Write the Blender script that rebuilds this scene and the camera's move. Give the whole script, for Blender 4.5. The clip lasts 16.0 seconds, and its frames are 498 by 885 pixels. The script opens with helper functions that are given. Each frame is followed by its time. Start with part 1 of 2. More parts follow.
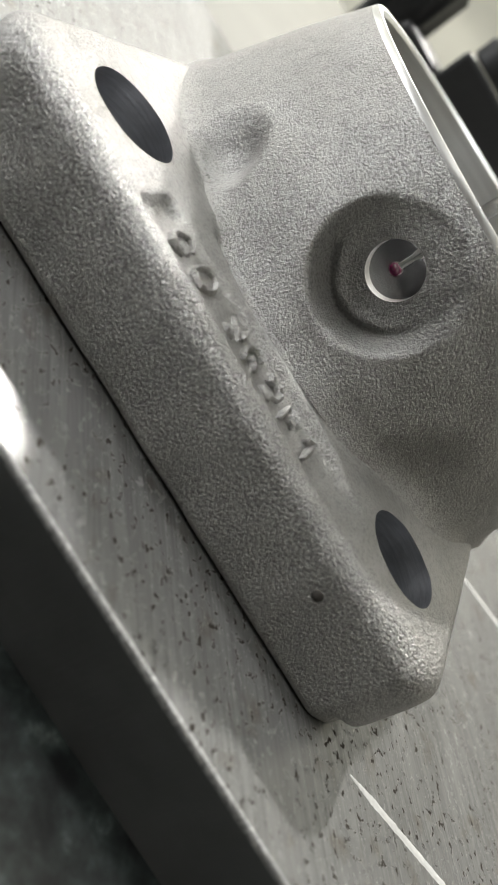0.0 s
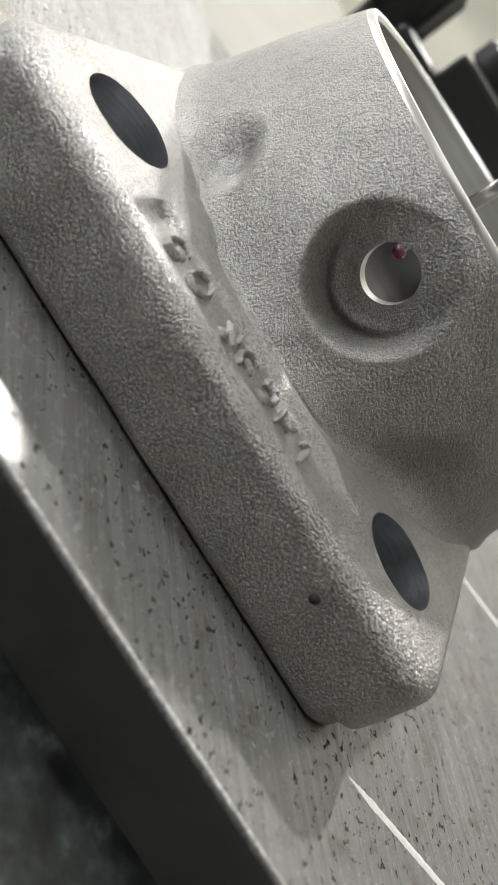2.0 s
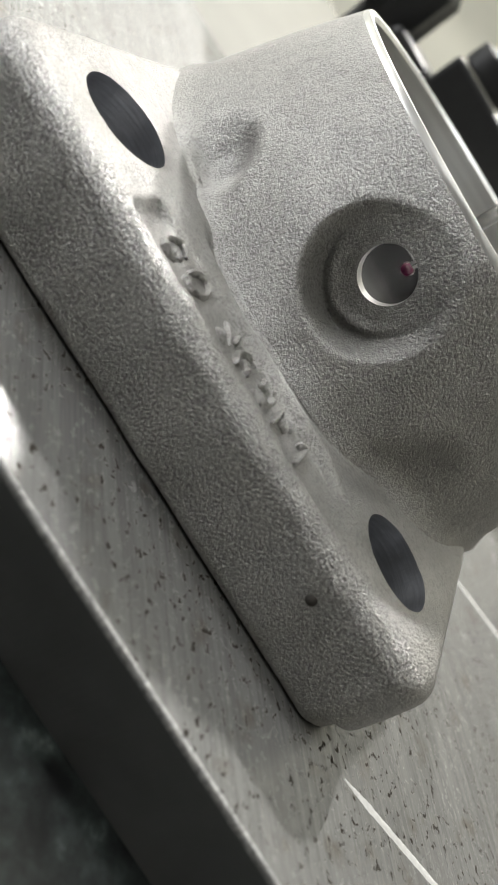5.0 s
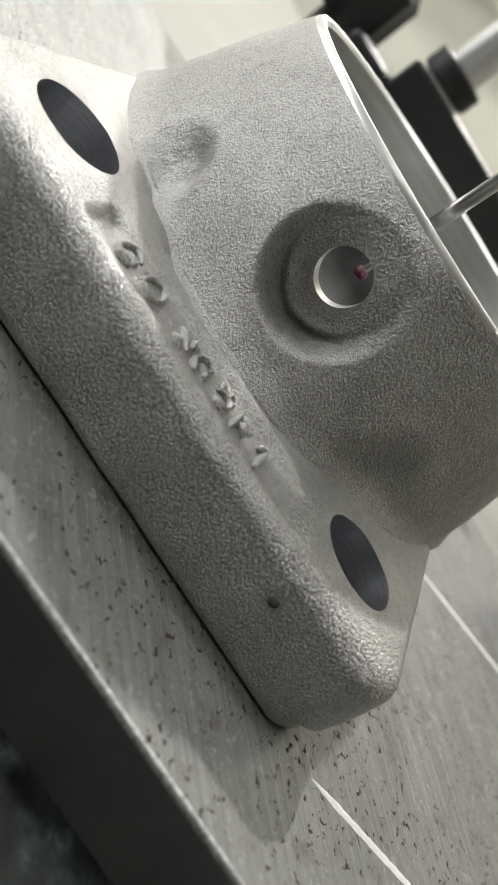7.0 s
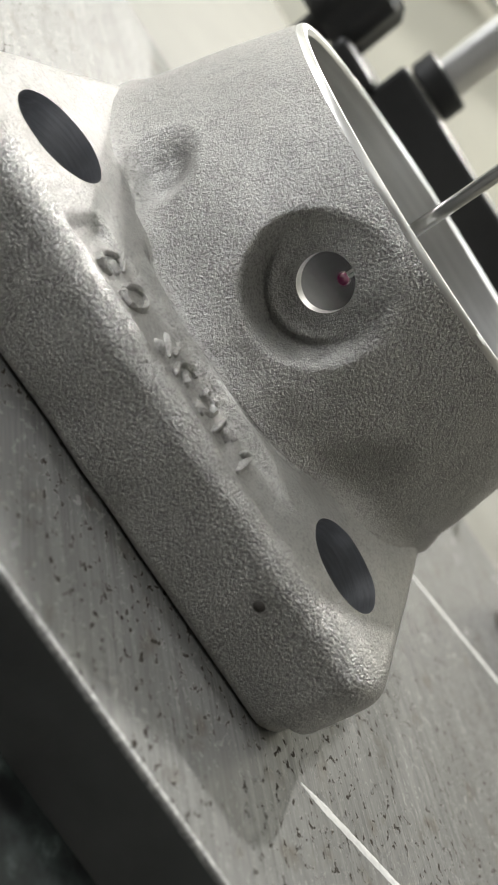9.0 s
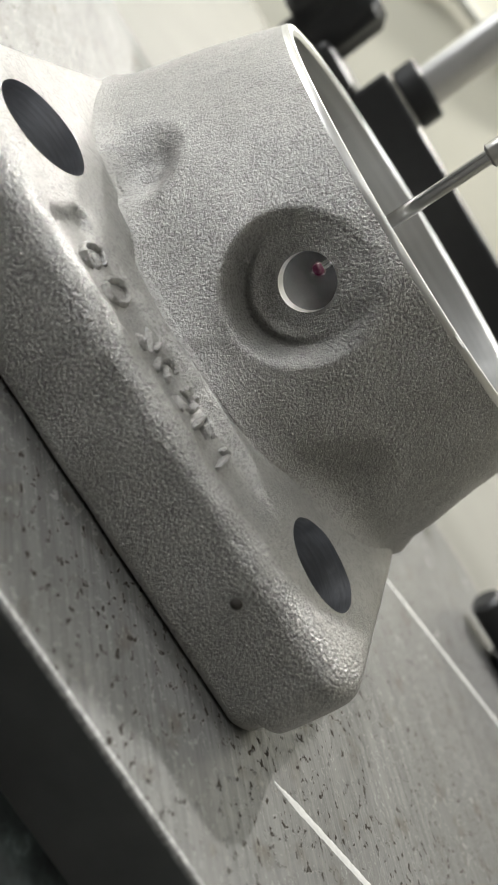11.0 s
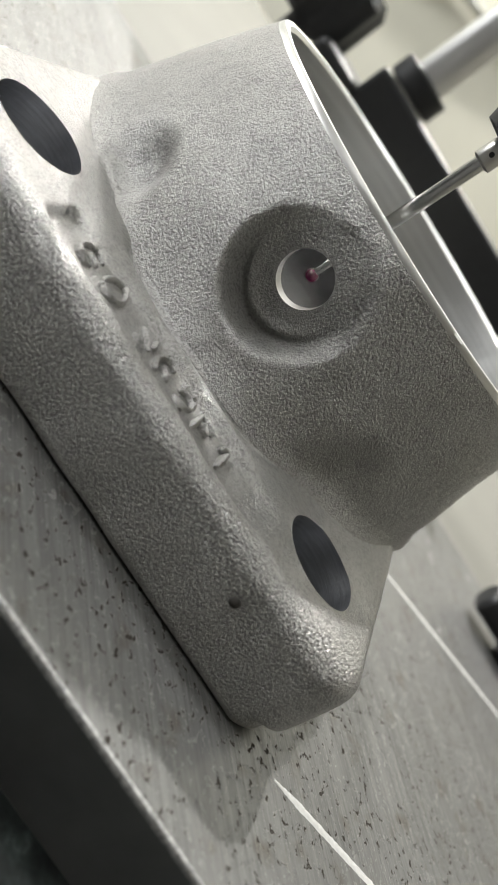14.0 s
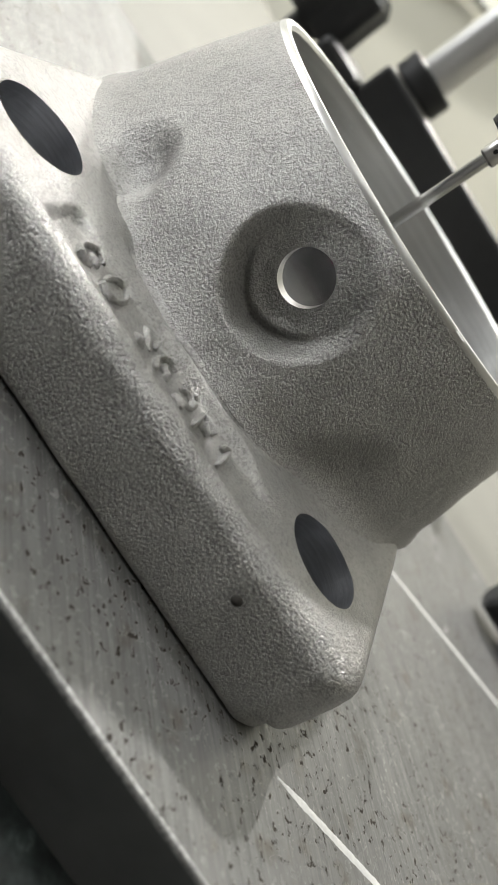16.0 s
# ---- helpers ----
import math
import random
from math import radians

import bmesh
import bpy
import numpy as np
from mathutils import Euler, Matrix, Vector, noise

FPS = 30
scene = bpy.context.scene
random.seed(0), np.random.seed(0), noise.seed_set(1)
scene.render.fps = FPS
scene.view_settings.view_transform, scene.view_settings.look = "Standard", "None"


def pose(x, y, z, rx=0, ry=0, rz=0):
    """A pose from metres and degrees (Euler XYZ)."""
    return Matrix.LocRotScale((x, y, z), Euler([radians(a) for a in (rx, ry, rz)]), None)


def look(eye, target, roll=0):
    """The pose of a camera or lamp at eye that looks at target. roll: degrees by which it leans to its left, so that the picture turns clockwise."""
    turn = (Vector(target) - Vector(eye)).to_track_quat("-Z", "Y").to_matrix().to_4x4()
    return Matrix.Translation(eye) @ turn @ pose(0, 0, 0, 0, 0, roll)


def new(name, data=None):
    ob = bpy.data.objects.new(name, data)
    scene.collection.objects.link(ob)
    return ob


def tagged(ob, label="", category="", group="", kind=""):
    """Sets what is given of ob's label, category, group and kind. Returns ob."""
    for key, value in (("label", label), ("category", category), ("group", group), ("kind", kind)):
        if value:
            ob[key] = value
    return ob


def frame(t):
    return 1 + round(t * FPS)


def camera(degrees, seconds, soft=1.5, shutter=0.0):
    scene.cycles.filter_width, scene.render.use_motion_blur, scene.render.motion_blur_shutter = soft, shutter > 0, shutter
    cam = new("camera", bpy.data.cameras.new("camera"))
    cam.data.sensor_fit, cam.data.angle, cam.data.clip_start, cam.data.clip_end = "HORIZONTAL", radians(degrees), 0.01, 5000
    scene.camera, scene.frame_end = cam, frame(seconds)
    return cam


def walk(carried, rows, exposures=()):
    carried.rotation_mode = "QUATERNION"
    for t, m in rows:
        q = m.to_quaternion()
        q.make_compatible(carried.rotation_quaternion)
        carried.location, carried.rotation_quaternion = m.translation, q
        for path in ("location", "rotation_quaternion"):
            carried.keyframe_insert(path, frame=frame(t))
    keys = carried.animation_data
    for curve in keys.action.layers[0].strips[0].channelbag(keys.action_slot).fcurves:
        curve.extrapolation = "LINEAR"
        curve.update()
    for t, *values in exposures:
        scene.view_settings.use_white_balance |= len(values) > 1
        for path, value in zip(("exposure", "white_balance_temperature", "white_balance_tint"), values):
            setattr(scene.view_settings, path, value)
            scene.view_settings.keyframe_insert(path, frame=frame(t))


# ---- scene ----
# Lengths below are written in millimetres and scaled by MM.
MM = 0.001
cam = camera(34.97, 16.0)
cam.data.dof.use_dof = True
cam.data.dof.focus_distance = 0.102
cam.data.dof.aperture_fstop = 34.0
PATH = [
    (0.0, 0.00227, -0.08967, 0.04927, 45.510, -51.443, 33.141),
    (0.5, 0.00218, -0.08968, 0.04948, 45.543, -51.382, 33.092),
    (1.0, 0.00245, -0.08964, 0.04966, 45.705, -51.208, 33.043),
    (1.5, 0.00239, -0.08971, 0.04973, 45.888, -51.203, 32.837),
    (2.0, 0.00254, -0.08967, 0.05004, 45.867, -51.001, 32.926),
    (2.5, 0.00259, -0.08968, 0.05005, 45.942, -50.973, 32.856),
    (3.0, 0.00254, -0.08969, 0.05002, 45.961, -51.009, 32.844),
    (3.5, 0.00247, -0.08970, 0.04995, 46.036, -51.034, 32.774),
    (6.0, 0.00201, -0.08945, 0.04917, 47.180, -51.848, 31.500),
    (6.5, 0.00341, -0.08889, 0.05154, 48.430, -51.320, 29.874),
    (7.0, 0.00319, -0.08924, 0.05117, 49.234, -51.713, 28.973),
    (7.5, 0.00397, -0.08921, 0.05275, 48.589, -50.633, 29.790),
    (8.0, 0.00404, -0.08928, 0.05265, 49.034, -50.477, 29.623),
    (8.5, 0.00416, -0.08927, 0.05337, 49.469, -50.572, 28.956),
    (9.0, 0.00419, -0.08935, 0.05237, 50.630, -51.299, 27.882),
    (9.2, 0.00425, -0.08976, 0.05086, 52.735, -52.813, 25.900),
    (11.5, 0.00423, -0.08945, 0.05133, 51.899, -53.445, 26.430),
    (12.0, 0.00400, -0.08930, 0.05144, 51.735, -53.443, 26.452),
    (12.5, 0.00398, -0.08929, 0.05147, 51.711, -53.437, 26.462),
    (13.0, 0.00425, -0.08932, 0.05169, 51.758, -53.267, 26.430),
    (13.5, 0.00426, -0.08933, 0.05189, 51.575, -53.104, 26.560),
    (14.0, 0.00436, -0.08928, 0.05200, 51.649, -52.954, 26.460),
    (14.5, 0.00447, -0.08924, 0.05194, 51.641, -52.878, 26.532),
    (15.0, 0.00433, -0.08906, 0.05210, 51.416, -52.834, 26.637),
    (15.5, 0.00445, -0.08918, 0.05200, 51.389, -52.812, 26.807),
    (16.0, 0.00494, -0.08922, 0.05268, 51.180, -52.335, 27.028),
]
walk(cam, [(t, pose(x, y, z, rx, ry, rz)) for t, x, y, z, rx, ry, rz in PATH])

# ---------------------------------------------------------------- light
LAMP_WAYS = (Vector((-0.300, 0.672, 0.677)), Vector((-0.130, 0.690, 0.712)))   # towards the two heads of the inspection lamp
world = bpy.data.worlds.new("room_air")
scene.world = world
world.use_nodes = True
world.node_tree.nodes["Background"].inputs[0].default_value = (0.82, 0.86, 0.84, 1)
world.node_tree.nodes["Background"].inputs[1].default_value = 0.15
scene.view_settings.exposure = 0.15


def area(name, at, target, size, size_y, watts, colour):
    data = bpy.data.lights.new(name, "AREA")
    data.shape, data.size, data.size_y, data.energy, data.color = "RECTANGLE", size, size_y, watts, colour
    ob = new(name, data)
    ob.matrix_world = look(at, target)
    return ob


area("inspection_lamp", LAMP_WAYS[0] * 0.9, (0, 0, 0), 0.04, 0.04, 3.4, (1.0, 0.98, 0.95))
area("inspection_lamp", LAMP_WAYS[1] * 0.9, (0, 0, 0), 0.026, 0.026, 6.2, (1.0, 0.98, 0.95))
# unseen fill lamps, added overhead to lift the wall and the body's front
area("fill_lamp", (0.3, 0.55, 2.3), (0.3, 0.55, 0), 1.8, 0.25, 17.0, (0.99, 1.0, 0.99))
area("fill_lamp", (-0.6, -0.25, 2.3), (-0.6, -0.25, 0), 1.0, 0.4, 7.0, (1.0, 0.99, 0.97))
# unseen fill lamp added low at the left for the body's flank
area("fill_lamp", (-1.7, 0.10, 0.78), (0, 0.0, 0), 0.6, 0.4, 29.0, (0.985, 1.0, 1.0))


# ---------------------------------------------------------------- materials
def material(name):
    m = bpy.data.materials.new(name)
    m.use_nodes = True
    nt = m.node_tree
    return m, nt, nt.nodes["Principled BSDF"]


def node(nt, kind, **values):
    n = nt.nodes.new(kind)
    for k, v in values.items():
        n.inputs[k.replace("_", " ")].default_value = v
    return n


def coords(nt, scale=(1, 1, 1), turn=0.0):
    tc = nt.nodes.new("ShaderNodeTexCoord")
    mp = nt.nodes.new("ShaderNodeMapping")
    mp.inputs["Scale"].default_value = scale
    mp.inputs["Rotation"].default_value = (0, 0, turn)
    nt.links.new(tc.outputs["Object"], mp.inputs["Vector"])
    return mp.outputs["Vector"]


def noise_tex(nt, vec, scale, detail=3.0, rough=0.55):
    n = node(nt, "ShaderNodeTexNoise", Scale=scale, Detail=detail, Roughness=rough)
    nt.links.new(vec, n.inputs["Vector"])
    return n.outputs["Fac"]


def ramp(nt, fac, stops):
    r = nt.nodes.new("ShaderNodeValToRGB")
    while len(r.color_ramp.elements) < len(stops):
        r.color_ramp.elements.new(0.5)
    for e, (at, c) in zip(r.color_ramp.elements, stops):
        e.position = at
        e.color = (*c, 1) if len(c) == 3 else c
    nt.links.new(fac, r.inputs["Fac"])
    return r.outputs["Color"]


def grey(v):
    return (v, v, v)


def mix(nt, a, b, fac, mode="MIX"):
    m = nt.nodes.new("ShaderNodeMix")
    m.data_type, m.blend_type = "RGBA", mode
    for sock, v in ((m.inputs["Factor"], fac), (m.inputs[6], a), (m.inputs[7], b)):
        if isinstance(v, bpy.types.NodeSocket):
            nt.links.new(v, sock)
        else:
            sock.default_value = v if not isinstance(v, tuple) else (*v, 1)
    return m.outputs[2]


def bump(nt, bsdf, height, strength, distance, after=None):
    b = node(nt, "ShaderNodeBump", Strength=strength, Distance=distance)
    nt.links.new(height, b.inputs["Height"])
    if after is not None:
        nt.links.new(after, b.inputs["Normal"])
    nt.links.new(b.outputs["Normal"], bsdf.inputs["Normal"])
    return b.outputs["Normal"]


def cast_metal():
    m, nt, b = material("blasted_cast_aluminium")
    v = coords(nt)
    fine = noise_tex(nt, v, 8500, 2.0, 0.6)
    grain = noise_tex(nt, v, 2900, 3.0, 0.6)
    lump = noise_tex(nt, v, 700, 2.0, 0.5)
    broad = noise_tex(nt, v, 60, 4, 0.6)
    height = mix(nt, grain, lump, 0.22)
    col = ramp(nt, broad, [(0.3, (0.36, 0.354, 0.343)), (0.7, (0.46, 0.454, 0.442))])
    # shade of the pores is painted in: low grain gets a darker colour
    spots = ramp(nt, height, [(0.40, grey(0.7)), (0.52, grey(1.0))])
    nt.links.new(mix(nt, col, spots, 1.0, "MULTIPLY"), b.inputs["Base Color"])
    b.inputs["Metallic"].default_value = 0.95
    nt.links.new(ramp(nt, broad, [(0.3, grey(0.33)), (0.7, grey(0.41))]), b.inputs["Roughness"])
    n1 = bump(nt, b, height, 1.0, 0.00040)
    n2 = bump(nt, b, fine, 1.0, 0.00013, n1)
    # blasted facets: each grain is a small flat with a tilt of its own
    cell = node(nt, "ShaderNodeTexVoronoi", Scale=3900.0, Randomness=1.0)
    nt.links.new(v, cell.inputs["Vector"])
    prev = cell.outputs["Color"]
    for op, value in (("SUBTRACT", (0.5, 0.5, 0.5)), ("SCALE", 0.20), ("ADD", n2), ("NORMALIZE", None)):
        vm = nt.nodes.new("ShaderNodeVectorMath")
        vm.operation = op
        nt.links.new(prev, vm.inputs[0])
        if op == "SUBTRACT":
            vm.inputs[1].default_value = value
        elif op == "SCALE":
            vm.inputs["Scale"].default_value = value
        elif op == "ADD":
            nt.links.new(value, vm.inputs[1])
        prev = vm.outputs[0]
    nt.links.new(prev, b.inputs["Normal"])
    return m


def machined(name, base, rough, scale, strength=0.3, pitch=900):
    m, nt, b = material(name)
    v = coords(nt, scale)
    lines = noise_tex(nt, v, pitch, 3.0, 0.7)
    broad = noise_tex(nt, coords(nt), 90, 3)
    col = ramp(nt, lines, [(0.25, tuple(c * 0.7 for c in base)), (0.75, base)])
    nt.links.new(col, b.inputs["Base Color"])
    b.inputs["Metallic"].default_value = 1.0
    nt.links.new(ramp(nt, broad, [(0.3, grey(rough * 0.8)), (0.7, grey(rough * 1.25))]), b.inputs["Roughness"])
    bump(nt, b, lines, strength, 0.00003)
    return m


def turned_coords(nt, turn, scale):
    """Object coordinates turned first and stretched after, for grain that runs askew."""
    a = nt.nodes.new("ShaderNodeMapping")
    a.inputs["Scale"].default_value = scale
    nt.links.new(coords(nt, (1, 1, 1), turn), a.inputs["Vector"])
    return a.outputs["Vector"]


def ground_steel():
    m, nt, b = material("ground_steel_with_rust_pits")
    lines = noise_tex(nt, turned_coords(nt, radians(136), (1.0, 0.012, 1.0)), 3000, 3.0, 0.75)
    long_lines = noise_tex(nt, turned_coords(nt, radians(131), (1.0, 0.02, 1.0)), 900, 2.0, 0.6)
    broad = noise_tex(nt, coords(nt), 45, 4, 0.6)
    pits_n = noise_tex(nt, turned_coords(nt, radians(140), (1.0, 0.75, 1.0)), 1000, 4.0, 0.62)
    area_n = noise_tex(nt, coords(nt), 110, 3, 0.6)
    pits = ramp(nt, pits_n, [(0.56, grey(0.0)), (0.61, grey(1.0))])
    where = ramp(nt, area_n, [(0.37, grey(0.0)), (0.48, grey(1.0))])
    pit = mix(nt, pits, where, 1.0, "MULTIPLY")
    col = ramp(nt, lines, [(0.3, (0.27, 0.27, 0.267)), (0.7, (0.40, 0.40, 0.393))])
    col = mix(nt, col, ramp(nt, long_lines, [(0.35, grey(0.82)), (0.6, grey(1.0))]), 1.0, "MULTIPLY")
    stain = ramp(nt, noise_tex(nt, coords(nt), 170, 3, 0.6), [(0.58, grey(1.0)), (0.76, (0.72, 0.67, 0.6))])
    col = mix(nt, col, stain, 1.0, "MULTIPLY")
    col = mix(nt, col, (0.042, 0.037, 0.031), pit)
    nt.links.new(col, b.inputs["Base Color"])
    nt.links.new(ramp(nt, pit, [(0.0, grey(1.0)), (0.6, grey(0.0))]), b.inputs["Metallic"])
    nt.links.new(ramp(nt, pit, [(0.0, grey(0.5)), (0.6, grey(0.08))]), b.inputs["Specular IOR Level"])
    rg = ramp(nt, broad, [(0.3, grey(0.21)), (0.7, grey(0.28))])
    nt.links.new(mix(nt, rg, grey(0.9), pit), b.inputs["Roughness"])
    n1 = bump(nt, b, lines, 0.5, 0.00003)
    inv = ramp(nt, pit, [(0.0, grey(1.0)), (1.0, grey(0.0))])
    n2 = bump(nt, b, inv, 0.12, 0.00005, n1)
    # the grinding marks scatter part of the light widely
    wide = nt.nodes.new("ShaderNodeBsdfPrincipled")
    wide.inputs["Metallic"].default_value = 0.95
    wide.inputs["Roughness"].default_value = 0.68
    nt.links.new(col, wide.inputs["Base Color"])
    nt.links.new(n2, wide.inputs["Normal"])
    both = nt.nodes.new("ShaderNodeMixShader")
    both.inputs[0].default_value = 0.56
    nt.links.new(b.outputs[0], both.inputs[1])
    nt.links.new(wide.outputs[0], both.inputs[2])
    nt.links.new(both.outputs[0], nt.nodes["Material Output"].inputs["Surface"])
    return m


def milled_steel():
    m, nt, b = material("dark_milled_steel_side")
    v = coords(nt, (0.25, 1.0, 1.0))
    wave = node(nt, "ShaderNodeTexWave", Scale=330.0, Distortion=3.0, Detail=2.0)
    nt.links.new(coords(nt, (1.0, 1.0, 1.3), 0.0), wave.inputs["Vector"])
    broad = noise_tex(nt, coords(nt), 50, 4)
    nt.links.new(ramp(nt, broad, [(0.3, (0.17, 0.17, 0.172)), (0.7, (0.27, 0.27, 0.272))]), b.inputs["Base Color"])
    b.inputs["Metallic"].default_value = 0.7
    b.inputs["Roughness"].default_value = 0.5
    n1 = bump(nt, b, wave.outputs["Fac"], 0.26, 0.00004)
    bump(nt, b, noise_tex(nt, v, 1500, 3), 0.25, 0.00005, n1)
    return m


def granite():
    m, nt, b = material("black_green_granite")
    v = coords(nt)
    n1 = noise_tex(nt, v, 190, 6, 0.7)
    n2 = noise_tex(nt, v, 700, 3, 0.6)
    c1 = ramp(nt, n1, [(0.42, (0.006, 0.007, 0.007)), (0.60, (0.028, 0.036, 0.034)), (0.72, (0.10, 0.118, 0.112))])
    c2 = ramp(nt, n2, [(0.4, grey(0.6)), (0.7, grey(1.3))])
    nt.links.new(mix(nt, c1, c2, 1.0, "MULTIPLY"), b.inputs["Base Color"])
    b.inputs["Roughness"].default_value = 0.35
    return m


def plain(name, colour, rough, metallic=0.0, scale=300.0, amount=0.15, relief=0.00003):
    m, nt, b = material(name)
    n = noise_tex(nt, coords(nt), scale, 4, 0.6)
    nt.links.new(ramp(nt, n, [(0.3, tuple(c * (1 - amount) for c in colour)), (0.7, tuple(min(1, c * (1 + amount)) for c in colour))]), b.inputs["Base Color"])
    b.inputs["Roughness"].default_value = rough
    b.inputs["Metallic"].default_value = metallic
    bump(nt, b, n, 0.2, relief)
    return m


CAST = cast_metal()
BORE = machined("turned_aluminium", (0.75, 0.75, 0.74), 0.36, (0.03, 0.03, 1.0))
# turned aluminium again, darker, with the shade of the deep cavity in its colour
INNER = machined("shaded_bored_aluminium", (0.20, 0.20, 0.205), 0.2, (0.03, 0.03, 1.0))
DRILLED = machined("drilled_aluminium", (0.64, 0.65, 0.68), 0.32, (0.10, 0.10, 1.0), 0.9, 2600)
GROUND = ground_steel()
MILLED = milled_steel()
GRANITE = granite()
# pale steel for the beads that stand for light streaks on the plate
GLINT = plain("pale_glint_steel", (0.66, 0.66, 0.65), 0.5, 0.3, 1500, 0.1)
PIT = plain("dark_blow_hole", (0.05, 0.045, 0.04), 0.9)
WORN = plain("worn_steel_edge", (0.38, 0.38, 0.375), 0.5, 0.8, 1400, 0.5, 0.0002)
BLACK = plain("black_anodised_metal", (0.018, 0.019, 0.02), 0.45)
CHROME = plain("polished_rod_steel", (0.80, 0.80, 0.80), 0.32, 1.0, 80, 0.05)
CARBIDE = plain("tungsten_carbide", (0.55, 0.55, 0.54), 0.2, 1.0, 600, 0.06)
COLLAR = plain("stainless_collar", (0.55, 0.54, 0.52), 0.28, 1.0, 600, 0.08)
WALL = plain("cream_painted_wall", (0.84, 0.82, 0.70), 0.7, 0.0, 8, 0.04)
CEILING = plain("white_ceiling", (0.8, 0.8, 0.78), 0.8, 0.0, 8, 0.03)
FLOOR = plain("grey_floor", (0.10, 0.105, 0.105), 0.5, 0.0, 12, 0.1)
BED = plain("warm_grey_paint", (0.20, 0.196, 0.175), 0.5, 0.0, 40, 0.06)
DUCT = plain("grey_brown_plastic", (0.24, 0.22, 0.17), 0.6)
CABLE = plain("grey_cable", (0.35, 0.35, 0.31), 0.6)
m, nt, b = material("synthetic_ruby")
b.inputs["Base Color"].default_value = (0.085, 0.002, 0.03, 1)
b.inputs["Roughness"].default_value = 0.05
b.inputs["IOR"].default_value = 1.76
RUBY = m


# ---------------------------------------------------------------- mesh helpers
def part(name, bm, mat, parent=None, label="", smooth=True):
    me = bpy.data.meshes.new(name)
    for f in bm.faces:
        f.smooth = smooth
    bm.to_mesh(me)
    bm.free()
    me.transform(Matrix.Scale(MM, 4))
    if smooth:
        me.set_sharp_from_angle(angle=radians(38))
    for mm in (mat if isinstance(mat, (list, tuple)) else [mat]):
        me.materials.append(mm)
    ob = new(name, me)
    if parent is not None:
        ob.parent = parent
    if label:
        tagged(ob, label)
    return ob


def thing(name, label, category, group="", at=(0, 0, 0)):
    ob = new(name)
    ob.empty_display_size = 0.01
    ob.location = Vector(at) * MM
    return tagged(ob, label, category, group)


def loft(bm, loops, close_start=True, close_end=True, ring=True):
    rows = [[bm.verts.new(c) for c in lp] for lp in loops]
    n = len(rows[0])
    for a, b in zip(rows, rows[1:]):
        for i in range(n if ring else n - 1):
            j = (i + 1) % n
            bm.faces.new((a[i], a[j], b[j], b[i]))
    if close_start:
        bm.faces.new(list(reversed(rows[0])))
    if close_end:
        bm.faces.new(rows[-1])
    return rows


def lathe(profile, n=48, axis="z", caps=True):
    """A turned solid from (radius, height) pairs."""
    bm = bmesh.new()
    loops = []
    for r, h in profile:
        lp = []
        for i in range(n):
            a = 2 * math.pi * i / n
            x, y = r * math.cos(a), r * math.sin(a)
            lp.append((x, y, h) if axis == "z" else ((h, x, y) if axis == "x" else (x, h, -y)))
        loops.append(lp)
    loft(bm, loops, caps, caps)
    bmesh.ops.recalc_face_normals(bm, faces=bm.faces)
    return bm


def box(x0, x1, y0, y1, z0, z1, bevel=0.0, seg=2):
    bm = bmesh.new()
    bmesh.ops.create_cube(bm, size=1.0)
    bmesh.ops.scale(bm, vec=(x1 - x0, y1 - y0, z1 - z0), verts=bm.verts)
    bmesh.ops.translate(bm, vec=((x0 + x1) / 2, (y0 + y1) / 2, (z0 + z1) / 2), verts=bm.verts)
    if bevel:
        bmesh.ops.bevel(bm, geom=bm.edges[:], offset=bevel, segments=seg, profile=0.5, affect="EDGES")
    return bm


def cut(ob, cutters):
    """Takes the cutters out of ob's mesh and removes them."""
    for c in cutters:
        md = ob.modifiers.new("cut", "BOOLEAN")
        md.operation, md.object, md.solver = "DIFFERENCE", c, "EXACT"
    bpy.context.view_layer.update()
    dg = bpy.context.evaluated_depsgraph_get()
    me = bpy.data.meshes.new_from_object(ob.evaluated_get(dg))
    ob.modifiers.clear()
    me.set_sharp_from_angle(angle=radians(38))
    old = ob.data
    ob.data = me
    bpy.data.meshes.remove(old)
    for c in cutters:
        bpy.data.objects.remove(c)


def smoothstep(a, b, x):
    t = min(1.0, max(0.0, (x - a) / (b - a)))
    return t * t * (3 - 2 * t)


# ---------------------------------------------------------------- room
def room():
    f = part("floor", box(-2200, 2200, -2200, 2200, -960, -900), FLOOR, smooth=False)
    tagged(f, "grey floor of the measuring room", "floor", kind="structure")
    # south, west and east walls are unseen; their greys set the bounced light
    pale = plain("pale_grey_bounce_wall", (0.28, 0.275, 0.27), 0.7, 0.0, 8, 0.04)
    warm = plain("warm_grey_bounce_wall", (0.46, 0.44, 0.38), 0.7, 0.0, 8, 0.04)
    for nm, b4 in (("wall_north", (-2200, 2200, 700, 760)), ("wall_south", (-2200, 2200, -2260, -2200)),
                   ("wall_east", (2200, 2260, -2260, 760)), ("wall_west", (-2260, -2200, -2260, 760))):
        w = part(nm, box(b4[0], b4[1], b4[2], b4[3], -900, 2400), {"wall_north": WALL, "wall_east": warm}.get(nm, pale), smooth=False)
        tagged(w, "painted wall of the measuring room", "wall", kind="structure")
    c = part("ceiling", box(-2200, 2200, -2200, 2200, 2404, 2460), CEILING, smooth=False)
    tagged(c, "white ceiling above the measuring table", "ceiling", kind="structure")


room()
TABLE_Z = -13.6
table = thing("granite_table", "dark green-black polished granite surface plate of a measuring machine", "table")
part("tabletop", box(-700, 700, -400, 560, TABLE_Z - 180, TABLE_Z, 4), GRANITE, table, smooth=False)
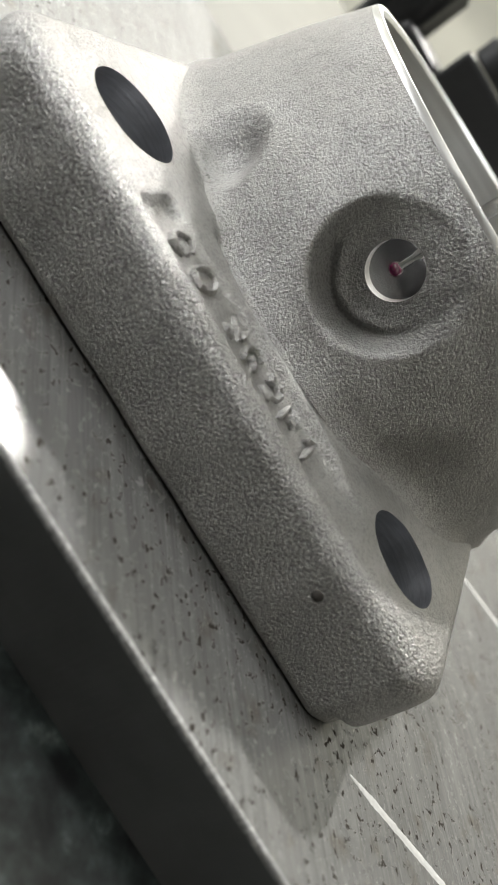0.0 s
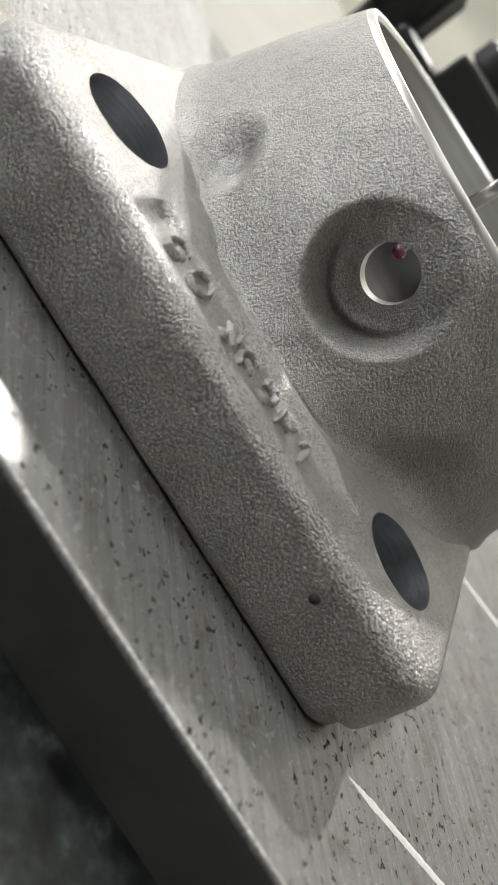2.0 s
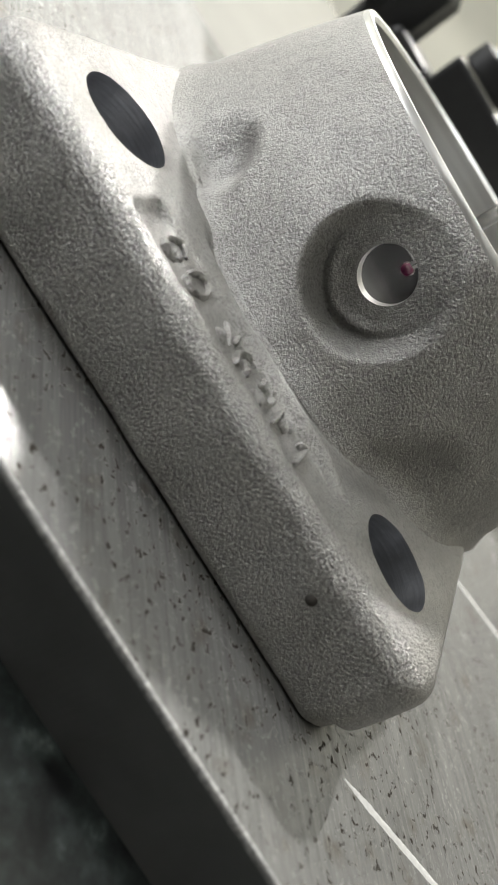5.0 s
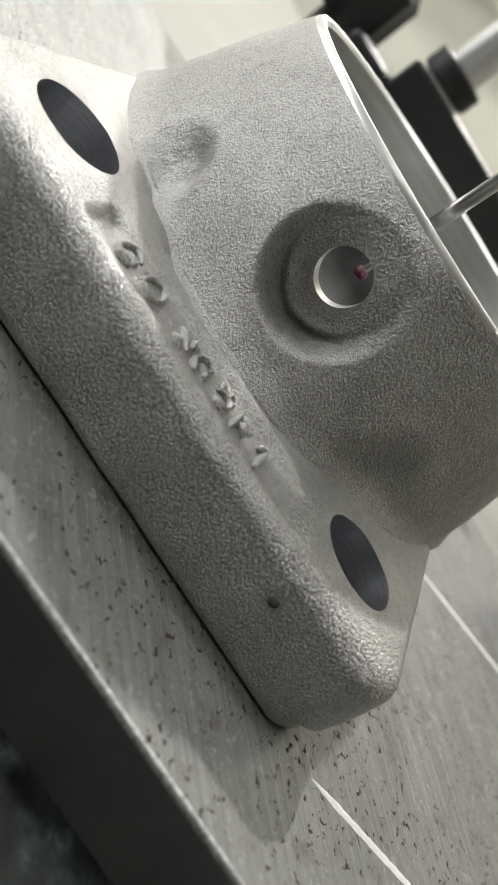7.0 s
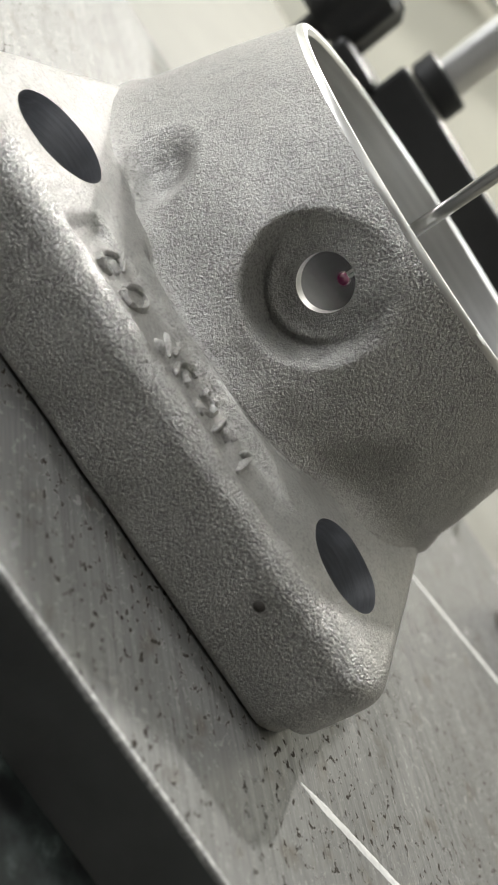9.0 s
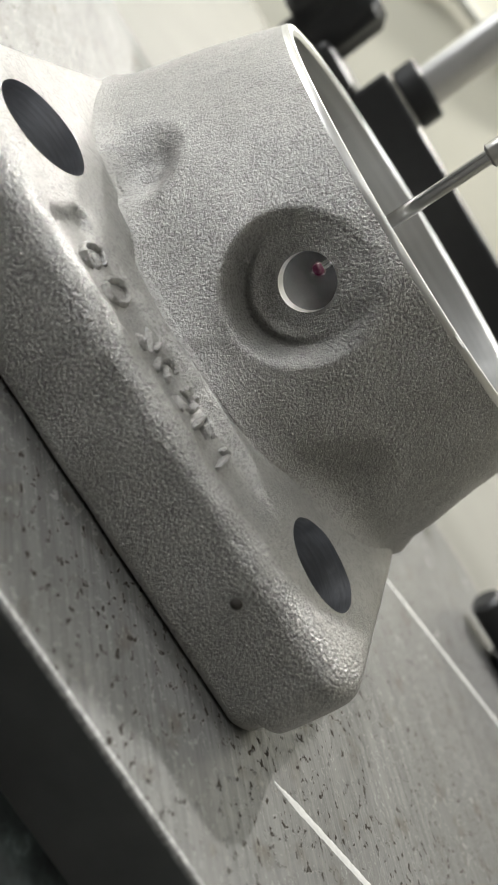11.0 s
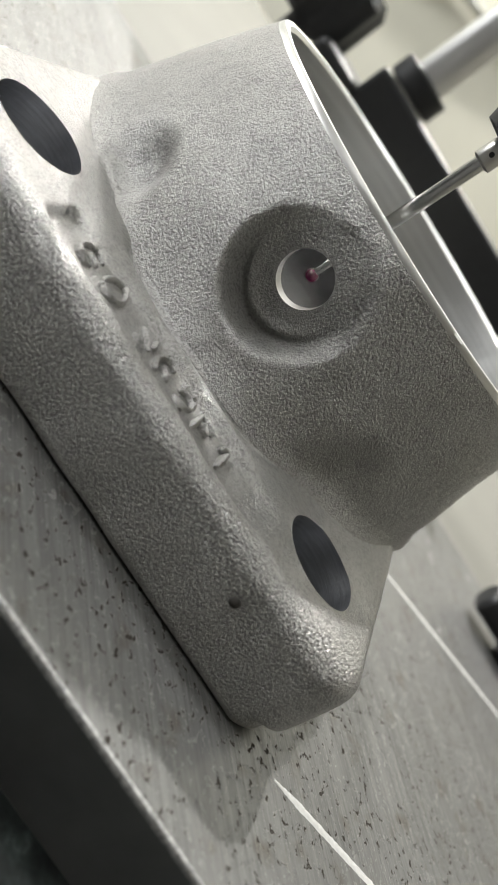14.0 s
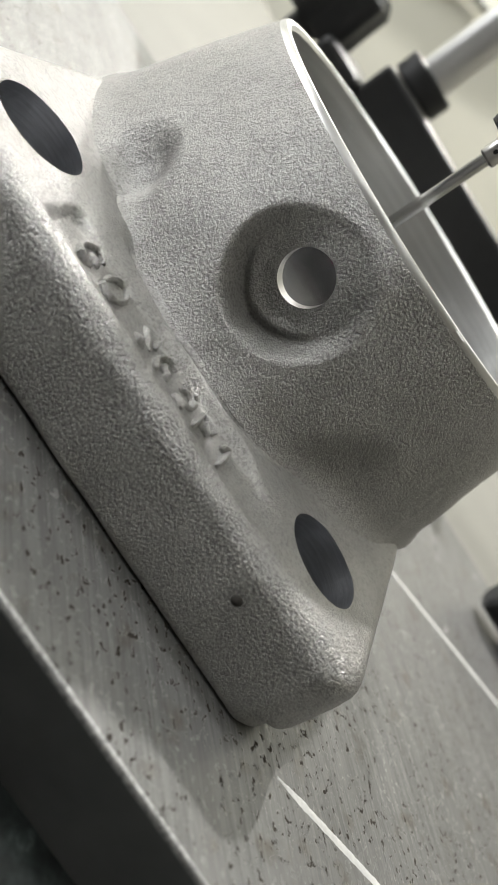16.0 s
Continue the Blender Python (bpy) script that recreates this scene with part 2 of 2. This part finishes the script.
for sx in (-560, 560):
    for sy in (-300, 460):
        part("leg", box(sx - 60, sx + 60, sy - 60, sy + 60, -900, TABLE_Z - 180, 3), BLACK, table, smooth=False)

# ---------------------------------------------------------------- steel plate under the casting
plate = thing("steel_plate", "ground steel parallel plate, scratched and pitted with rust spots", "plate")
plate.rotation_euler = (0, 0, 0.009)


def plate_body():
    bm = box(-210, 230, -33.0, 129, TABLE_Z + 0.02, 0.0)
    top = [e for e in bm.edges if all(abs(v.co.z) < 1e-6 for v in e.verts)]
    bmesh.ops.bevel(bm, geom=top, offset=0.7, segments=3, profile=0.5, affect="EDGES")
    for f in bm.faces:
        f.material_index = 0 if f.normal.z > 0.97 else (2 if f.normal.z > 0.1 else 1)
    return bm


part("body", plate_body(), [GROUND, MILLED, WORN], plate, smooth=False)


def glint_bead(x0, y0, x1, y1, w):
    """A glint of light on the ground steel, built as a thin uneven raised bead of pale metal."""
    bm = bmesh.new()
    a, b = Vector((x0, y0, 0)), Vector((x1, y1, 0))
    side = (b - a).normalized().cross(Vector((0, 0, 1)))
    n = int((b - a).length / 0.35)
    loops = []
    for i in range(n + 1):
        t = i / n
        ww = w * (0.75 + 0.5 * abs(noise.noise(Vector((i * 0.61, x0, 0))))) * min(1, 6 * t + 0.2, 6 * (1 - t) + 0.2)
        c = a.lerp(b, t)
        loops.append([c + side * ww * u + Vector((0, 0, h)) for u, h in ((-1, -0.02), (-0.5, 0.07), (0, 0.1), (0.5, 0.07), (1, -0.02))])
    loft(bm, loops, False, False, False)
    bmesh.ops.recalc_face_normals(bm, faces=bm.faces)
    return part("glint_line", bm, GLINT, plate, "bright line of glinting light built as a pale bead")


# bright streaks of lamp light on the plate, given shape as beads
glint_bead(48.4, -12.8, 84.0, -5.0, 0.75)
glint_bead(52.0, 61.5, 150.0, 88.0, 0.9)

# ---------------------------------------------------------------- the casting
casting = thing("metal_casting", "sand-blasted grey cast aluminium housing with drilled flange on a steel plate", "casting")
ZT = 15.4
HOLES = ((-31, 0), (31, 0), (-31, 98), (31, 98))


def flange_top(x, y):
    """Relief of the flange's upper face: the recessed lettering panel, its ridge and the groove at the foot of the body."""
    h = 0.0
    along = smoothstep(-21.0, -19.4, x) * (1 - smoothstep(17.0, 24.0, x))
    across = smoothstep(-11.2, -10.2, y) * (1 - smoothstep(-4.6, -3.0, y))
    h -= (0.6 + 0.3 * smoothstep(0.0, 14.0, x) + 0.7 * (1 - smoothstep(-19.0, -15.5, x))) * along * across
    h += 0.8 * math.exp(-((y + 2.4) / 0.85) ** 2) * smoothstep(-12.0, 2.0, x) * (1 - smoothstep(14.0, 20.0, x))
    q = math.hypot(x - 0.5, y - 49.0)
    h -= 1.8 * math.exp(-((q - 48.0) / 1.1) ** 2) * (1 - smoothstep(10.0, 22.0, x)) * smoothstep(-17.0, -11.0, x)
    # a sliver of flash beside the bolt seat
    a, b = Vector((-28.3, 12.6)), Vector((-20.8, 8.9))
    t = min(1.0, max(0.0, (Vector((x, y)) - a).dot(b - a) / (b - a).length_squared))
    h += 0.7 * math.exp(-((Vector((x, y)) - a.lerp(b, t)).length / 0.45) ** 2)
    h += noise.noise(Vector((x, y, 3.0)) * 0.16) * 0.18 + noise.noise(Vector((x, y, 9.0)) * 0.7) * 0.05
    return h


def flange_outline(inset):
    r = max(6.0 - inset * 0.7, 0.8)
    x0, x1, y0, y1 = -45 + inset, 45 - inset, -13.8 + inset, 112 - inset
    pts = []
    runs = (((x0 + r, y0), (x1 - r, y0), 200), ((x1, y0 + r), (x1, 34), 60), ((x1, 34), (x1, y1 - r), 8),
            ((x1 - r, y1), (x0 + r, y1), 12), ((x0, y1 - r), (x0, 34), 8), ((x0, 34), (x0, y0 + r), 60))
    corner = {0: (x1 - r, y0 + r, 270), 2: (x1 - r, y1 - r, 0), 3: (x0 + r, y1 - r, 90), 5: (x0 + r, y0 + r, 180)}
    for k, (a, b, n) in enumerate(runs):
        for i in range(n):
            t = i / n
            pts.append((a[0] + (b[0] - a[0]) * t, a[1] + (b[1] - a[1]) * t))
        if k in corner:
            cx, cy, a0 = corner[k]
            for i in range(8):
                a = radians(a0 + 90 * i / 8)
                pts.append((cx + r * math.cos(a), cy + r * math.sin(a)))
    return pts


def flange():
    bm = bmesh.new()
    loops = []
    prof = [(2.6, 0.0), (2.4, 0.25), (0.35, 0.3), (0.1, 0.6), (0.05, 1.6), (0.05, 2.8), (0.0, 3.6), (0.0, 4.2), (0.0, 6.0), (0.05, 8.0), (0.1, 10.0), (0.2, 11.6)]
    for k in range(0, 9):
        a = radians(90 * k / 8)
        prof.append((0.25 + 3.4 * (1 - math.cos(a)), 12.0 + 3.4 * math.sin(a)))
    prof += [(3.65 + 0.4 * k, ZT) for k in range(1, 62)]
    for inset, z in prof:
        lp = []
        for x, y in flange_outline(inset):
            top = flange_top(x, y) * smoothstep(13.2, 15.4, z)
            nx = noise.noise(Vector((x, y, z)) * 0.13) * 0.22
            side = 1 - smoothstep(12.0, 15.0, z)
            x -= 1.6 * smoothstep(36.0, 43.0, x) * (1 - smoothstep(2.6, 3.8, z))
            lp.append((x, y + nx * side * (1 if y < -8 else 0), z + top))
        loops.append(lp)
    loft(bm, loops)
    bmesh.ops.recalc_face_normals(bm, faces=bm.faces)
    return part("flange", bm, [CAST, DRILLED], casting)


fl = flange()
cutters = []
for hx, hy in HOLES:
    bm = lathe([(6.48, -3), (6.48, 20)], 72)
    c = part("cutter", bm, DRILLED)
    c.location = (hx * MM, hy * MM, 0)
    cutters.append(c)
# the cavity of the body goes down through the flange
c = part("cutter", lathe([(38.5, 1.5), (38.5, 24)], 96), DRILLED)
c.location = (3.0 * MM, 49.0 * MM, 0)
cutters.append(c)
cut(fl, cutters)

BC, TC = Vector((0.5, 49.0)), Vector((3.0, 49.0))
RB, RT, ZR = 46.0, 39.0, 42.25
BORE_AT = (0.4, 30.3)             # x and z of the cross bore


def body_point(theta, z):
    """A point of the cast outer wall; theta is counted from the front."""
    k = (z - 16.0) / (ZR - 16.0)
    c = BC.lerp(TC, k)
    r = RB + (RT - RB) * k
    fil = max(0.0, 1 - (z - 14.6) / 4.2)
    r += (0.5 + 1.7 * smoothstep(0.15, 0.6, abs(theta)) - 1.4 * smoothstep(0.8, 1.2, abs(theta))) * fil ** 2.2
    x, y = c.x + r * math.sin(theta), c.y - r * math.cos(theta)
    d = 0.0
    if y < 49:
        # spot recess round the cross bore, with a flat upright floor
        ex, ez = x - BORE_AT[0], (z - BORE_AT[1] + 0.3)
        q = math.hypot(ex, ez)
        if q < 13:
            low = smoothstep(-0.2, 0.8, -(0.9 * ez + 0.25 * ex) / max(q, 0.1))
            floor_y = 9.4 + low * (0.4 * math.exp(-((q - 8.7) / 0.7) ** 2) - 0.6 * math.exp(-((q - 7.1) / 0.9) ** 2))
            d += max(0.0, floor_y - y) * (1 - smoothstep(7.8, 10.3, q))
        # clearance for the bolt heads
        for hx, deep, wide in ((-24.5, 2.8, 5.6), (24.5, 1.3, 7.5)):
            q = math.hypot(x - hx, (z - 19.0) * 0.8)
            d += deep * (1 - smoothstep(1.0, wide, q))
    nrm = Vector((math.sin(theta), -math.cos(theta), 0.0))
    w = noise.noise(Vector((x, y, z)) * 0.11) * 0.35 + noise.noise(Vector((x, y, z)) * 0.5) * 0.06
    return Vector((x, y, z)) + nrm * (w - d)


def body():
    bm = bmesh.new()
    thetas = []
    a = -math.pi
    while a < math.pi - 1e-6:
        thetas.append(a)
        a += radians(0.55) if abs(a) < radians(75) else radians(2.5)
    zs = [14.6 + (ZR - 0.9 - 14.6) * i / 74 for i in range(75)]
    foot = [[(BC.x + r * math.sin(t), BC.y - r * math.cos(t), z) for t in thetas] for r, z in ((41.5, 2.0), (44.0, 4.5), (45.6, 10.0))]
    loops = foot + [[body_point(t, z) for t in thetas] for z in zs]
    n = len(loops)
    for r, z in ((RT - 0.05, ZR - 0.3), (RT - 0.35, ZR), (RT - 1.3, ZR), (RT - 1.9, ZR - 0.6), (RT - 1.9, 22.6), (RT - 2.3, 22.2), (RT - 2.3, 8.0), (RT - 4.0, 5.0), (0.6, 5.0)):
        loops.append([(TC.x + r * math.sin(t), TC.y - r * math.cos(t), z) for t in thetas])
    rows = loft(bm, loops)
    bmesh.ops.recalc_face_normals(bm, faces=bm.faces)
    for f in bm.faces:
        c = f.calc_center_median()
        rr = math.hypot(c.x - TC.x, c.y - TC.y)
        f.material_index = 1 if (c.z > ZR - 0.85 or (rr < RT - 1.5 and c.z > 5.5 and f.normal.z > -0.2 and rr < RT - 1.6)) else 0
        # the deep wall and floor of the cavity take the shade-coloured metal
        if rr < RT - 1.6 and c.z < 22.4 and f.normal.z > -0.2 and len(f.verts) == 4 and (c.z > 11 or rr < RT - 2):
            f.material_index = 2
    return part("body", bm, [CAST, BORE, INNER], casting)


bd = body()
bm = lathe([(3.8, -12), (3.8, 20)], 64, "y")
c = part("cutter", bm, BORE)
c.location = (BORE_AT[0] * MM, 12 * MM, BORE_AT[1] * MM)
cut(bd, [c])

# raised strokes of worn, unreadable lettering on the flange
def stroke(x, y, pts, w):
    """A rounded raised stroke along pts, worn uneven."""
    bm = bmesh.new()
    loops = []
    for i, (px, py) in enumerate(pts):
        a, b = Vector((*pts[max(i - 1, 0)], 0)), Vector((*pts[min(i + 1, len(pts) - 1)], 0))
        side = (b - a).normalized().cross(Vector((0, 0, 1)))
        wear = 0.8 + 0.45 * noise.noise(Vector((x + px * 0.9, y + py * 0.9, 2.0)))
        end = 0.55 if i in (0, len(pts) - 1) else 1.0
        c = Vector((x + px, y + py, ZT - 0.75))
        loops.append([c + side * (w * u * wear * end) + Vector((0, 0, h * (wear if h > 0 else 1) * end))
                      for u, h in ((-1.25, -0.8), (-1.0, 0.35), (-0.55, 0.85), (0.0, 1.0), (0.55, 0.85), (1.0, 0.35), (1.25, -0.8))])
    loft(bm, loops, True, True)
    bmesh.ops.recalc_face_normals(bm, faces=bm.faces)
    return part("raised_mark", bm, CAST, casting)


def arc(rx, ry, a0, a1, n=9):
    return [(rx * math.cos(radians(a0 + (a1 - a0) * i / (n - 1))), ry * math.sin(radians(a0 + (a1 - a0) * i / (n - 1)))) for i in range(n)]


def bar_line(x0, y0, x1, y1, n=6):
    return [(x0 + (x1 - x0) * i / (n - 1), y0 + (y1 - y0) * i / (n - 1)) for i in range(n)]


for x, strokes in ((-14.2, (arc(1.6, 2.3, 40, 320), bar_line(-0.4, 0.1, 1.5, -0.3))),
                   (-9.6, (arc(1.6, 2.4, -150, 200, 14),)),
                   (-3.2, (bar_line(-1.5, 1.6, 1.3, -0.9), bar_line(-1.3, -1.7, 0.9, -1.9), bar_line(0.8, 2.1, 1.4, 0.4))),
                   (0.8, (arc(1.5, 2.2, 60, 250), bar_line(-0.7, -0.2, 1.2, -1.2))),
                   (4.8, (arc(1.3, 1.25, -120, 170), bar_line(-1.6, 2.2, 0.9, 2.4), bar_line(-1.3, -1.9, 0.8, -2.1))),
                   (8.8, (bar_line(-1.3, 2.3, -1.1, -2.3), bar_line(-1.1, 2.2, 1.4, 1.6), bar_line(-0.9, 0.1, 0.9, -0.3))),
                   (12.6, (bar_line(0.2, 2.3, 0.4, -2.4), bar_line(-1.0, 1.1, 0.2, 2.1)))):
    for pts in strokes:
        stroke(x, -7.2, pts, 0.5)

# a casting pit in the front face
part("blow_hole", lathe([(0.75, 0.10), (0.68, -0.05), (0.3, -0.35), (0.02, -0.4)], 20, "y", False), PIT, casting).location = (0.0266, -0.01385, 0.0096)

# ---------------------------------------------------------------- the probe
probe = thing("touch_probe", "black touch probe with steel stylus and ruby ball tip", "probe")
part("ruby_ball", lathe([(0.02, -1.05)] + [(1.05 * math.sin(radians(a)), -1.05 * math.cos(radians(a))) for a in range(12, 180, 12)] + [(0.02, 1.05)], 32), RUBY, probe, "dark red ruby ball")
part("stem", lathe([(0.6, 0.8), (0.66, 3.0), (1.0, 4.5), (1.02, 26.0), (1.02, 26.4)], 32), CARBIDE, probe)
part("collar", lathe([(1.05, 26.0), (1.6, 26.3), (1.6, 29.2), (1.4, 29.6)], 32), COLLAR, probe)
part("tightening_hole", lathe([(0.36, -1.63), (0.36, 1.63)], 16, "y"), BLACK, probe, "dark cross hole in the collar").location = (0, 0, 0.0277)
part("module", lathe([(1.5, 29.4), (4.2, 29.7), (4.7, 31.6), (5.8, 34.0), (6.4, 38.0), (6.4, 62), (9, 64), (9, 110)], 48), BLACK, probe)
part("quill", box(-22, 22, -22, 22, 110, 420, 3), BLACK, probe, smooth=False)


def ball_rows():
    rows = [(0.0, 0.0, 28.0), (0.3, 0.0, 27.9), (0.6, 0.3, 29.3), (1.0, -0.4, 29.6), (1.5, -0.4, 30.2), (2.0, -1.8, 30.3),
            (2.5, -1.0, 29.7), (3.0, -0.4, 30.3), (3.7, 0.2, 30.5), (5.8, 1.2, 30.6), (6.0, 1.3, 30.5), (6.2, 1.5, 30.9),
            (6.5, 1.4, 29.9), (6.8, 0.4, 29.6), (7.0, 0.8, 30.0), (7.5, 0.8, 30.0), (8.0, 2.0, 29.5), (8.5, 1.9, 29.5),
            (9.0, 0.9, 29.9), (9.2, 0.5, 30.0), (11.3, -0.7, 29.9), (11.6, -0.5, 29.9), (12.0, -1.7, 29.8), (12.5, -2.6, 29.1),
            (13.0, -0.7, 30.0), (13.5, -0.1, 28.8), (14.0, -0.1, 28.6), (14.5, -0.1, 26.9), (15.0, 0.0, 28.8), (15.3, 0.2, 28.9)]
    keys = [(t, pose(x * MM, 0.022, z * MM)) for t, x, z in rows]
    return keys + [(15.5, pose(-0.0001, 0.030, 0.0292)), (15.6, pose(-0.0003, 0.036, 0.0293)), (15.8, pose(-0.0005, 0.0375, 0.0294)), (16.0, pose(-0.0006, 0.038, 0.0294))]


def motions():
    walk(probe, ball_rows())


# ---------------------------------------------------------------- fixtures behind
bed = thing("machine_bed", "warm grey painted machine bed behind the steel plate", "machine bed")
part("bed", box(-520, 520, 138, 520, TABLE_Z, -5, 2), BED, bed, smooth=False)
part("edge_strip", box(-520, 520, 134, 137.8, TABLE_Z, -6, 0.8), DUCT, bed, "grey-brown edging strip", smooth=False)
bar = thing("fixture_bar", "black clamping bar standing behind the casting", "fixture")
part("bar", box(-42, 58, 150, 172, -5, 50, 1.5), BLACK, bar, smooth=False)
part("end_block", box(-58, -42.2, 146, 176, -5, 41, 2), BLACK, bar, smooth=False)
rod = thing("upright_rod", "polished steel rod in a black clamp collar", "rod")
part("shaft", lathe([(6, 50.4), (6, 330)], 40), CHROME, rod)
part("collar", lathe([(7.0, 50.2), (9.2, 51), (9.2, 57), (8.4, 57.6), (6.05, 57.6)], 40), BLACK, rod)
rod.location = (-0.033, 0.161, 0)
knob = thing("lobed_knob", "black lobed clamping knob on a threaded stud", "knob")


def lobed(r, h0, h1, lobes, depth):
    bm = bmesh.new()
    loops = []
    for k, (s, h) in enumerate(((0.3, h0), (0.86, h0), (1.0, h0 + 2), (1.0, h1 - 3), (0.8, h1), (0.3, h1))):
        loops.append([((r - depth * (0.5 + 0.5 * math.cos(lobes * a))) * s * math.cos(a), (r - depth * (0.5 + 0.5 * math.cos(lobes * a))) * s * math.sin(a), h)
                      for a in (2 * math.pi * i / 56 for i in range(56))])
    loft(bm, loops)
    bmesh.ops.recalc_face_normals(bm, faces=bm.faces)
    return bm


part("grip", lobed(15, 36, 58, 5, 3.5), BLACK, knob)
part("stud", lathe([(5, -5), (5, 36)], 28), BLACK, knob)
knob.location = (-0.069, 0.166, 0)
screw = thing("clamp_screw", "black clamp screw lying over the steel plate", "clamp")
part("tip", lathe([(3.4, 0), (4.6, 1.2), (4.6, 14), (3.8, 14.4)], 32, "x"), BLACK, screw)
part("body", lathe([(6.0, 14.4), (6.6, 15.2), (6.6, 60), (6.0, 60.8)], 32, "x"), BLACK, screw)
part("support", box(61, 75, -9, 9, -6.6, 12, 1), BLACK, screw, smooth=False)
screw.location = (0.089, 0.104, 0.0066)
cable = thing("wall_cable", "thin grey cable clipped along the cream wall", "cable")


def tube(points, r, n=10):
    bm = bmesh.new()
    loops = []
    for i, p in enumerate(points):
        a, b = Vector(points[max(i - 1, 0)]), Vector(points[min(i + 1, len(points) - 1)])
        rot = (b - a).to_track_quat("Z", "Y").to_matrix()
        loops.append([Vector(p) + rot @ Vector((r * math.cos(2 * math.pi * k / n), r * math.sin(2 * math.pi * k / n), 0)) for k in range(n)])
    loft(bm, loops)
    bmesh.ops.recalc_face_normals(bm, faces=bm.faces)
    return bm


part("sheath", tube([(-330 + 16 * i, 694, 105 + 26 * smoothstep(6, 12, i) + 46 * smoothstep(12, 20, i)) for i in range(26)], 4), CABLE, cable)
rail = thing("wall_rail", "grey-brown cable duct fixed along the cream wall", "duct")
part("duct", box(-60, 420, 676, 700, -20, 18, 3), DUCT, rail, smooth=False)

motions()
